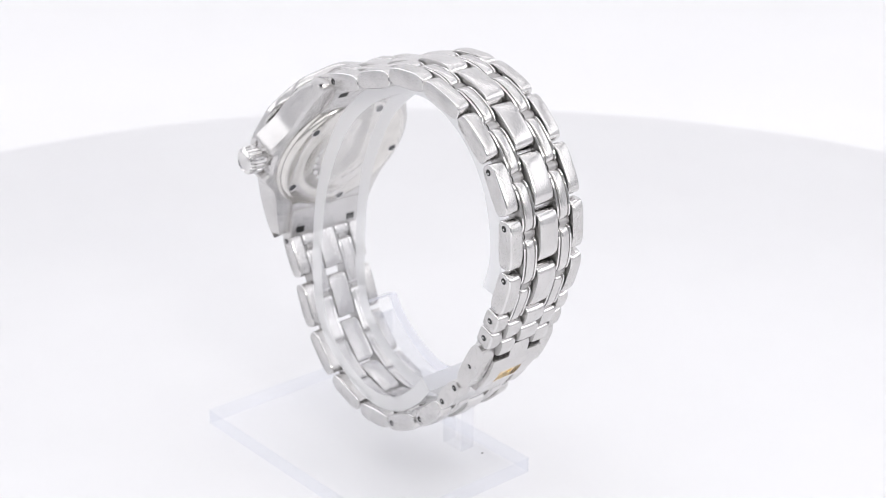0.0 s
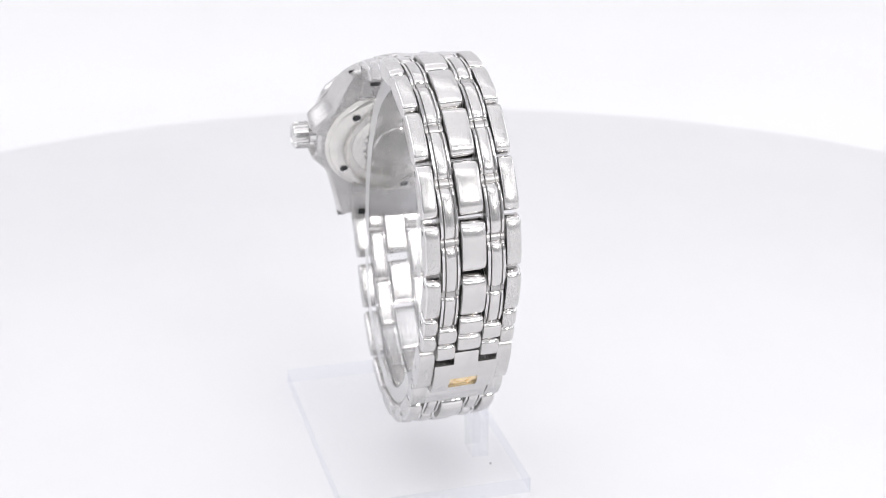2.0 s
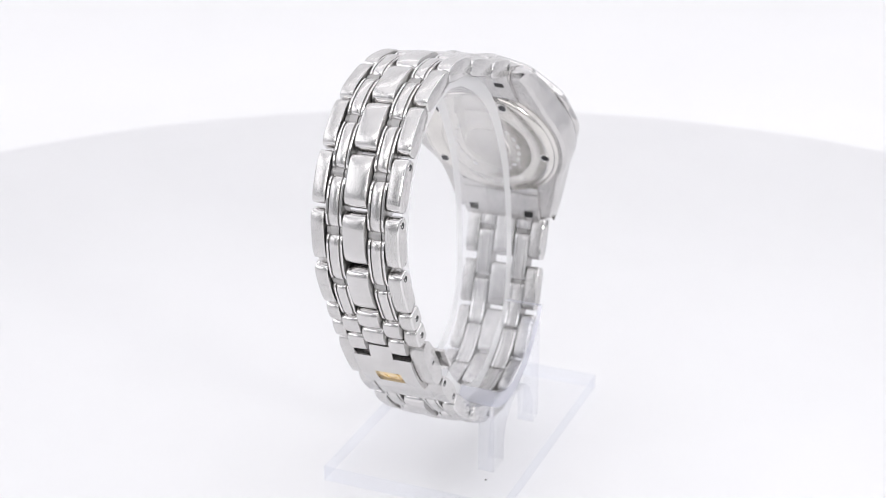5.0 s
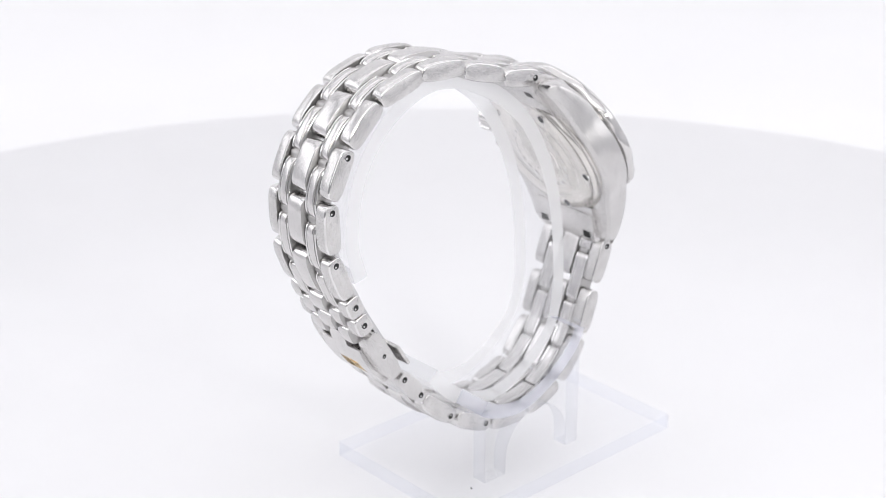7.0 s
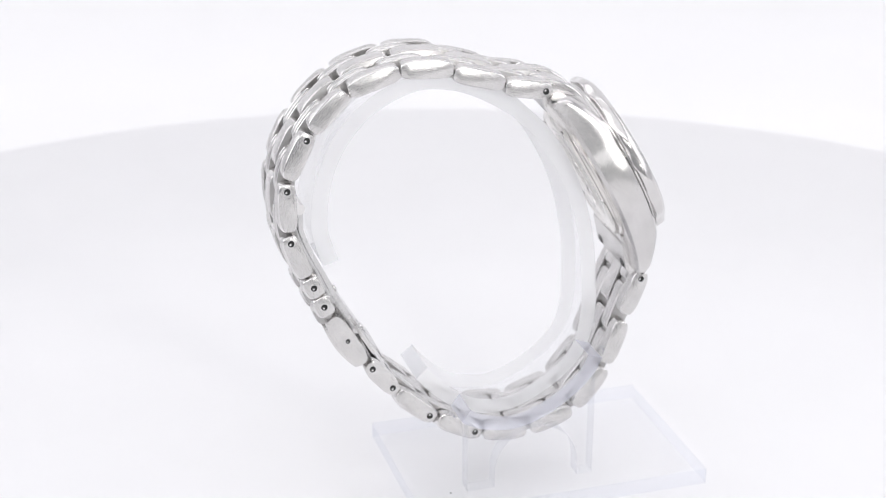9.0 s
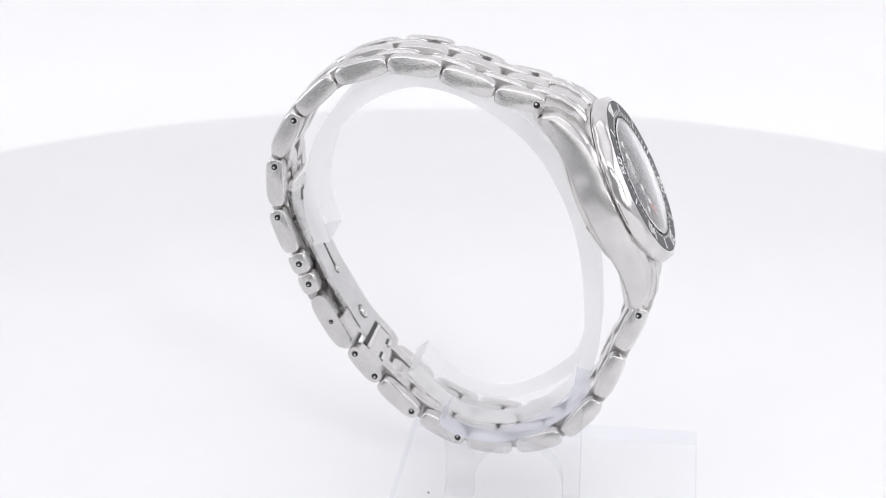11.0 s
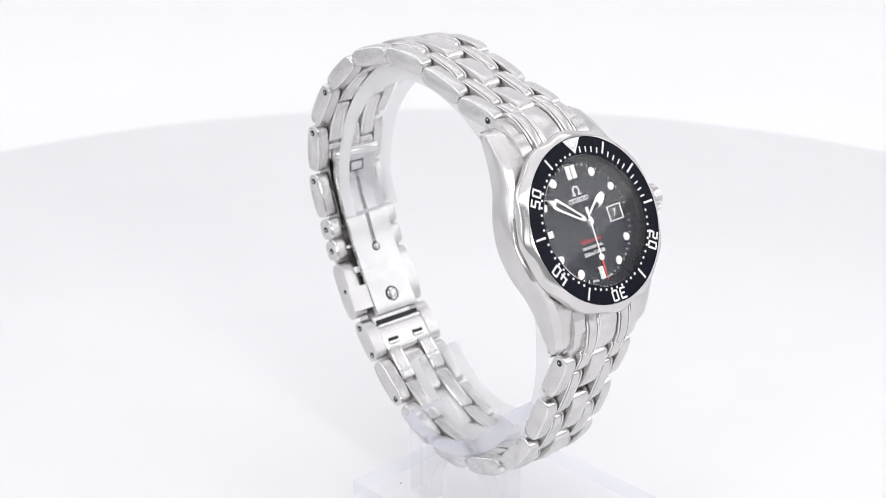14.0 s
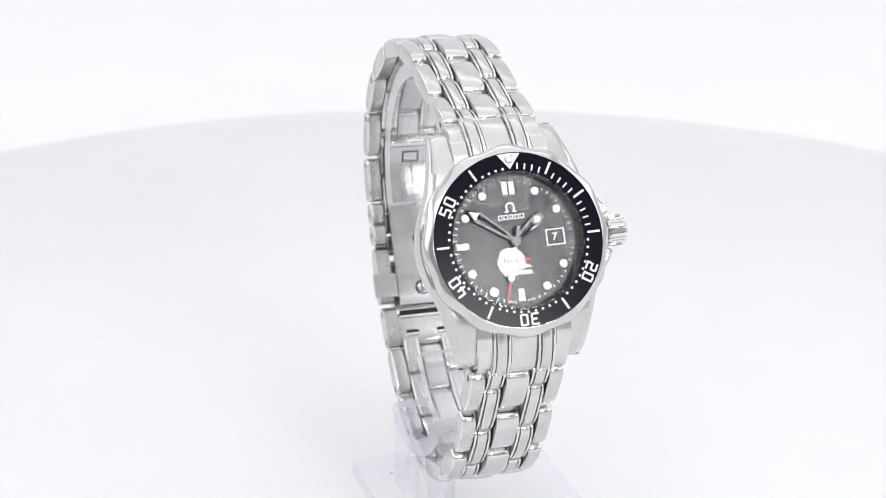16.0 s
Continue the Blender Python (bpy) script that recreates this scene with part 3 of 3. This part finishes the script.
def lettering(name, text, size, mat, parent, m, stretch=1.0, label="", weight=0.0):
    """Raised characters in the built-in font, centred, size in millimetres."""
    cu = bpy.data.curves.new(name, "FONT")
    cu.body, cu.size, cu.align_x, cu.align_y = text, size * MM, "CENTER", "CENTER"
    cu.extrude, cu.offset = 0.00003, weight * MM
    cu.resolution_u = 4
    ob = new(name, cu)
    me = bpy.data.meshes.new_from_object(ob.evaluated_get(bpy.context.evaluated_depsgraph_get()))
    bpy.data.objects.remove(ob)
    bpy.data.curves.remove(cu)
    me.materials.clear()
    me.materials.append(mat)
    me.transform(Matrix.Diagonal((stretch, 1, 1, 1)))
    return put(name, me, parent, m, label)


def clock(a):
    """A turn about the dial's axis, degrees clockwise from twelve."""
    return Matrix.Rotation(radians(-a), 4, "Z")


# squared digits: x0, x1, y0, y1 of each stroke
STROKES = {"0": ((-0.56, -0.27, -0.78, 0.78), (0.27, 0.56, -0.78, 0.78), (-0.27, 0.27, 0.57, 0.86), (-0.27, 0.27, -0.86, -0.57)),
           "2": ((-0.56, 0.48, 0.57, 0.86), (0.27, 0.56, 0.14, 0.57), (-0.48, 0.48, -0.15, 0.14), (-0.56, -0.27, -0.57, -0.15), (-0.56, 0.56, -0.86, -0.57)),
           "3": ((-0.56, 0.48, 0.57, 0.86), (0.27, 0.56, 0.14, 0.57), (-0.3, 0.48, -0.15, 0.14), (0.27, 0.56, -0.57, -0.15), (-0.56, 0.48, -0.86, -0.57)),
           "4": ((-0.56, -0.27, -0.15, 0.86), (-0.56, 0.64, -0.44, -0.15), (0.16, 0.45, -0.86, -0.44), (0.16, 0.45, -0.15, 0.4)),
           "5": ((-0.56, 0.5, 0.57, 0.86), (-0.56, -0.27, 0.18, 0.57), (-0.56, 0.48, -0.11, 0.18), (0.27, 0.56, -0.57, -0.11), (-0.56, 0.48, -0.86, -0.57))}


def squared_numeral(text, parent, m):
    bm = bmesh.new()
    for x, digit in zip((-0.72, 0.72), text):
        for x0, x1, y0, y1 in STROKES[digit]:
            flat(bm, [(x + x0, y0), (x + x1, y0), (x + x1, y1), (x + x0, y1)], 0.0, 0.03)
    part("numeral", bm, PRINT, parent, "bold squared white numeral", m @ Matrix.Diagonal((1.12, 1.05, 1, 1)), 0)


def bezel(watch):
    def scallop(a, k):
        w = 0.5 - 0.5 * math.cos(12 * a)
        return -(0, 0, 0.16, 0.40, 0.40, 0.26, 0.07, 0, 0, 0, 0)[k] * w
    bm = bmesh.new()
    lathe(bm, [(13.2, -2.6), (13.2, -2.28), (13.8, -2.24), (14.1, -2.0), (14.1, -1.15), (13.85, -0.72), (12.95, -0.12), (12.72, -0.04), (12.66, -0.2), (9.95, -0.2), (9.92, -2.58)], 288, wave=scallop)
    bz = part("bezel", bm, BEZEL, watch, "polished scalloped steel diving bezel", HEAD, 55)
    bm = bmesh.new()
    lathe(bm, [(12.64, -0.15), (12.62, 0.0), (10.0, 0.0), (9.97, -0.15)], 144)
    part("insert", bm, INSERT, bz, "glossy black bezel insert")

    def bar(r0, r1, w, a, name="tick"):
        bm = bmesh.new()
        flat(bm, [(-w / 2, r0), (w / 2, r0), (w / 2, r1), (-w / 2, r1)], 0.0, 0.03)
        part(name, bm, PRINT, bz, m=clock(a), smooth=0)

    for i in range(1, 60):
        a = i * 6
        if i in (5, 10, 15, 25, 35, 45, 55):
            bar(10.45, 12.35, 0.34, a)
        elif i < 15:
            bar(10.25, 11.15, 0.24, a)
        else:
            bm = bmesh.new()
            flat(bm, ring_pts(0.2, 14, 0, 10.42), 0.0, 0.03)
            part("dot", bm, PRINT, bz, m=clock(a), smooth=0)
    for text, a in (("20", 120), ("30", 180), ("40", 240), ("50", 300)):
        squared_numeral(text, bz, clock(a) @ at(0, 11.52, 0.0))
    bm = bmesh.new()
    flat(bm, [(0, 10.25), (1.75, 12.48), (0.9, 12.56), (0, 12.59), (-0.9, 12.56), (-1.75, 12.48)], 0.0, 0.03)
    part("triangle", bm, PRINT, bz, "white zero triangle", smooth=0)
    bm = bmesh.new()
    lathe(bm, [(0.62, 0.02), (0.62, 0.10), (0.50, 0.12), (0.44, 0.06)], 24)
    n = len(bm.faces)
    lathe(bm, [(0.44, 0.06), (0.3, 0.1), (0.001, 0.12)], 24)
    bm.faces.ensure_lookup_table()
    for f in bm.faces[n:]:
        f.material_index = 1
    part("pip", bm, [POLISHED, LUME], bz, "round white pip in a steel rim", at(0, 11.75, 0))


def dial(watch):
    bm = bmesh.new()
    lathe(bm, [(9.85, -2.9), (9.85, -2.65), (0.001, -2.65)], 96)
    di = part("dial", bm, WAVES, watch, "glossy black dial with stamped waves", HEAD, 30)
    bm = bmesh.new()
    lathe(bm, [(9.90, -0.25), (9.86, -0.3), (9.55, -2.63), (9.55, -2.67)], 96)
    part("inner_ring", bm, REHAUT, di, "grey satin inner ring")
    z = -2.64

    def slab(name, pts, mat, m, z0=z, z1=z + 0.22, parent=di, label=""):
        bm = bmesh.new()
        flat(bm, pts, z0, z1)
        soften(bm, 0.05, 1)
        return part(name, bm, mat, parent, label, m)

    def rect(w, r0, r1, x=0.0):
        return [(x - w / 2, r0), (x + w / 2, r0), (x + w / 2, r1), (x - w / 2, r1)]

    for h in (1, 2, 4, 5, 7, 8, 10, 11):
        slab("index_rim", ring_pts(0.66, 24, 0, 8.0), POLISHED, clock(30 * h), z, z + 0.2)
        slab("hour_dot", ring_pts(0.54, 24, 0, 8.0), LUME, clock(30 * h), z + 0.1, z + 0.26, label="round white hour dot")
    for x in (-0.52, 0.52):
        slab("index_rim", rect(0.92, 6.75, 8.75, x), POLISHED, clock(0), z, z + 0.2)
        slab("hour_bar", rect(0.72, 6.85, 8.65, x), LUME, clock(0), z + 0.1, z + 0.26, label="white hour bar")
    for h in (6, 9):
        slab("index_rim", rect(1.0, 6.85, 8.75), POLISHED, clock(30 * h), z, z + 0.2)
        slab("hour_bar", rect(0.8, 6.95, 8.65), LUME, clock(30 * h), z + 0.1, z + 0.26, label="white hour bar")
    for i in range(60):
        if i % 5:
            slab("minute_mark", rect(0.1, 8.55, 8.95), PRINT, clock(6 * i), z, z + 0.03)
    # date window
    fr = bmesh.new()
    for x0, x1, y0, y1 in ((4.85, 5.03, -1.2, 1.2), (7.52, 7.7, -1.2, 1.2), (5.03, 7.52, 1.03, 1.2), (5.03, 7.52, -1.2, -1.03)):
        flat(fr, [(x0, y0), (x1, y0), (x1, y1), (x0, y1)], z, z + 0.12)
    part("date_frame", fr, PRINT, di, "white date window frame")
    slab("date_disc", [(5.03, -1.03), (7.52, -1.03), (7.52, 1.03), (5.03, 1.03)], DATE, None, z, z + 0.03)
    lettering("date_numeral", "7", 1.5, PRINT, di, at(6.15, 0, z + 0.06), 1.1, "", 0.03)
    # printing: maker's marks as plain shapes, readable words as letters
    bm = bmesh.new()
    for k in range(24):
        a0, a1 = radians(-55 + 290 * k / 24), radians(-55 + 290 * (k + 1) / 24)
        flat(bm, [(0.48 * math.cos(a0), 0.5 * math.sin(a0)), (0.7 * math.cos(a0), 0.75 * math.sin(a0)), (0.7 * math.cos(a1), 0.75 * math.sin(a1)), (0.48 * math.cos(a1), 0.5 * math.sin(a1))], 0, 0.1)
    for s in (-1, 1):
        flat(bm, [(s * 0.3, -0.72), (s * 0.92, -0.72), (s * 0.92, -0.52), (s * 0.3, -0.52)][::s], 0, 0.1)
    part("emblem", bm, PRINT, di, "raised silver emblem", at(0, 4.95, z), 0)
    for x, w in ((-1.66, 0.66), (-0.80, 0.72), (0.02, 0.52), (0.80, 0.66), (1.62, 0.66)):
        bm = bmesh.new()
        for x0, x1, y0, y1 in ((-w / 2, -w / 2 + 0.13, 3.2, 3.92), (w / 2 - 0.13, w / 2, 3.2, 3.92), (-w / 2 + 0.13, w / 2 - 0.13, 3.2, 3.33), (-w / 2 + 0.13, w / 2 - 0.13, 3.79, 3.92)):
            flat(bm, [(x + x0, y0), (x + x1, y0), (x + x1, y1), (x + x0, y1)], z, z + 0.05)
        part("maker_mark", bm, PRINT, di, "plain white printed mark", smooth=0)
    for k in range(9):
        x = -1.85 + k * 0.47
        slab("model_bar", [(x - 0.16, -3.0), (x + 0.06, -3.0), (x + 0.16, -2.55 + (0.4 if k in (0, 6) else 0)), (x - 0.06, -2.55 + (0.4 if k in (0, 6) else 0))], RED, None, z, z + 0.04, label="red printed bar")
    lettering("printed_word", "PROFESSIONAL", 0.62, PRINT, di, at(0, -3.75, z + 0.02), 1.0, "", 0.01)
    lettering("printed_depth", "300m/1000ft", 0.85, PRINT, di, at(0, -4.65, z + 0.02), 1.0, "", 0.015)
    lettering("printed_origin", "SWISS", 0.42, PRINT, di, at(-1.5, -8.62, z + 0.02) @ clock(9.5), 1.0)
    lettering("printed_origin", "MADE", 0.42, PRINT, di, at(1.5, -8.62, z + 0.02) @ clock(-9.5), 1.0)


def pointer(name, watch, angle, z, frame_pts, slot_pts, lume, tail=None):
    """A skeleton pointer: a bright frame round an open slot, with a lume tip."""
    bm = bmesh.new()
    for (a, b), (c, d) in zip(zip(frame_pts, frame_pts[1:] + frame_pts[:1]), zip(slot_pts, slot_pts[1:] + slot_pts[:1])):
        if (Vector(a) - Vector(b)).length + (Vector(c) - Vector(d)).length > 1e-6:
            flat(bm, [a, b, d, c], 0, 0.14)
    if tail:
        flat(bm, tail, 0, 0.14)
    flat(bm, ring_pts(0.72, 24), 0, 0.14)
    bmesh.ops.remove_doubles(bm, verts=bm.verts, dist=0.0001)
    h = part(name, bm, POLISHED, watch, "", HEAD @ at(0, 0, z) @ clock(angle), 30)
    bm = bmesh.new()
    flat(bm, lume, 0.02, 0.19)
    part("lume", bm, LUME, h, "white lume tip", smooth=0)
    return h


def pointers_of(watch):
    pointer("hour_pointer", watch, 52.5, -2.1, [(-0.55, 0.9), (0.55, 0.9), (0.78, 4.4), (0.45, 5.6), (-0.45, 5.6), (-0.78, 4.4)],
         [(-0.25, 1.4), (0.25, 1.4), (0.36, 3.6), (0.3, 3.7), (-0.3, 3.7), (-0.36, 3.6)], ring_pts(0.5, 20, 0, 4.6),
         [(-0.2, 0.5), (0.2, 0.5), (0.5, 1.0), (-0.5, 1.0)])
    pointer("minute_pointer", watch, 307, -1.85, [(-0.42, 1.1), (0.42, 1.1), (0.85, 6.6), (0.0, 8.6), (-0.85, 6.6)],
         [(-0.16, 1.6), (0.16, 1.6), (0.42, 6.0), (0.0, 6.2), (-0.42, 6.0)], [(-0.6, 6.65), (0.6, 6.65), (0.0, 8.1)],
         [(-0.2, 0.5), (0.2, 0.5), (0.4, 1.2), (-0.4, 1.2)])
    bm = bmesh.new()
    flat(bm, [(-0.13, 0), (0.13, 0), (0.10, 6.0), (-0.10, 6.0)], 0, 0.1)
    flat(bm, [(-0.28, -2.2), (0.28, -2.2), (0.15, 0), (-0.15, 0)], 0, 0.1)
    flat(bm, ring_pts(0.55, 24), 0, 0.2)
    flat(bm, ring_pts(0.3, 16), 0.15, 0.34)
    second = part("second_pointer", bm, POLISHED, watch, "", smooth=30)
    bm = bmesh.new()
    flat(bm, ring_pts(0.48, 20, 0, 5.5), 0.02, 0.16)
    part("lume", bm, LUME, second, "white lume dot", smooth=0)
    bm = bmesh.new()
    flat(bm, [(-0.13, 6.0), (0.13, 6.0), (0.06, 9.0), (-0.06, 9.0)], 0, 0.1)
    part("tip", bm, RED, second, "red tip", smooth=0)
    return second


def crystal(watch):
    bm = bmesh.new()
    def dome(z, r):
        return z - r * r / 120.0
    radii = [9.75 * (1 - k / 14) for k in range(14)] + [0.001]
    lathe(bm, [(9.86, -0.95), (9.88, 0.0)] + [(r, dome(0.85, r)) for r in radii], 96)
    lathe(bm, [(9.86, -0.95)] + [(r, dome(-0.15, r)) for r in radii], 96)
    bmesh.ops.remove_doubles(bm, verts=bm.verts, dist=0.002)
    ob = part("crystal", bm, GLASS, watch, "clear slightly domed crystal", HEAD, 35)
    ob.visible_shadow = False


SEAT = at(-1.37, 0, 44.0) @ Matrix.Rotation(radians(-1.956), 4, "Y")
REST = at(-1.6, 0, 44.0) @ Matrix.Rotation(radians(1.5), 4, "Z")


def wristwatch():
    w = thing("wristwatch", "brushed steel diving wristwatch with black dial on a clear stand", "wristwatch", SEAT)
    case(w)
    bezel(w)
    dial(w)
    second = pointers_of(w)
    crystal(w)
    bracelet(w)
    clasp(w)
    return w, second


# ---- the stand ----
RING = [(-20.4, 0.6), (-22.1, 7.8), (-20.2, 18.0), (-14.5, 26.0), (-6.0, 30.4), (2.0, 30.0), (10.0, 26.2), (16.6, 20.6), (20.8, 14.2), (23.7, 7.5),
        (25.5, 0.0), (26.3, -8.1), (26.2, -15.2), (24.0, -21.9), (17.8, -27.4), (10.6, -30.2), (3.6, -29.2), (-1.6, -25.8), (-5.2, -21.8)]


def display_stand():
    st = thing("display_stand", "clear acrylic C-ring watch stand on a flat rectangular base", "stand", REST)

    def edged(bm, axis, ends=True):
        """Cut edges are milky, the broad faces clear."""
        bmesh.ops.recalc_face_normals(bm, faces=bm.faces)
        bm.normal_update()
        for f in bm.faces:
            f.material_index = 1 if axis(f.normal) else 0
        bm.faces.ensure_lookup_table()
        if ends:
            bm.faces[-1].material_index = bm.faces[-2].material_index = 2

    bm = bmesh.new()
    strip(bm, RING, -5.2, 4.2, 0.0, 2.6, 0, 18, 120)
    edged(bm, lambda n: abs(n.x) > 0.5)
    part("ring", bm, [ACRYLIC, EDGE, CUT], st, "clear acrylic C-shaped ring with milky edges")
    for x0, x1 in ((4.3, 10.6),):
        bm = bmesh.new()
        strip(bm, RING, x0, x1, 0.0, 2.6, 12.6, 16.5, 30)
        for f in bm.faces:
            f.material_index = 1 if abs(f.calc_center_median().x) > 10 else 0
        bm.faces.ensure_lookup_table()
        bm.faces[-1].material_index = bm.faces[-2].material_index = 2
        part("shoulder", bm, [BASE, SOFT_EDGE, SOFT_EDGE], st, "clear acrylic shoulder")
    for x0, x1 in ((7.7, 10.6),):
        top = [bezier(RING, 16.35 - 3.35 * k / 24) for k in range(25)]
        arch = [(14.0 + 7.4 * math.cos(radians(a)), -38.2 + 7.6 * math.sin(radians(a))) for a in range(0, 181, 12)]
        bm = bmesh.new()
        extrude_x(bm, [(1.8, -41.0), (1.8, -27.5)] + [(p.y, p.z - 0.04) for p in top] + [(24.2, -23.0), (24.2, -41.0), (21.4, -41.0)] + arch + [(6.6, -41.0)], x0, x1)
        edged(bm, lambda n: abs(n.x) < 0.5, False)
        part("cheek", bm, [BASE, CHEEK], st, "clear acrylic upright with an arched cut-out", smooth=30)
    bm = bmesh.new()
    box(bm, -17.3, 15.4, -7.3, 43.5, -43.85, -41.0)
    edged(bm, lambda n: abs(n.z) < 0.5, False)
    part("base_plate", bm, [BASE, EDGE_BLUE], st, "clear acrylic base plate", smooth=0)
    bm = bmesh.new()
    lathe(bm, [(0.2, -41.0), (0.16, -40.88), (0.001, -40.84)], 8)
    part("speck", bm, DARK, st, "tiny dark speck", at(10.2, -1.0, 0))
    for ob in st.children:
        ob.visible_shadow = False
    return st


table = turntable()
stand = display_stand()
watch, second = wristwatch()


# ---- what moves ----
def motions():
    steps = [k * 0.5 for k in range(int(SECONDS * 2) + 1)]

    def spin(t):
        return Matrix.Rotation(radians(SPIN0 + SPIN * t), 4, "Z")

    walk(table, [(t, spin(t)) for t in steps])
    walk(stand, [(t, spin(t) @ REST) for t in steps])
    walk(watch, [(t, spin(t) @ SEAT) for t in steps])
    walk(second, [(t, HEAD @ at(0, 0, -1.6) @ clock(184.0 + 8.0 * (t - 14.5))) for t in steps])


motions()
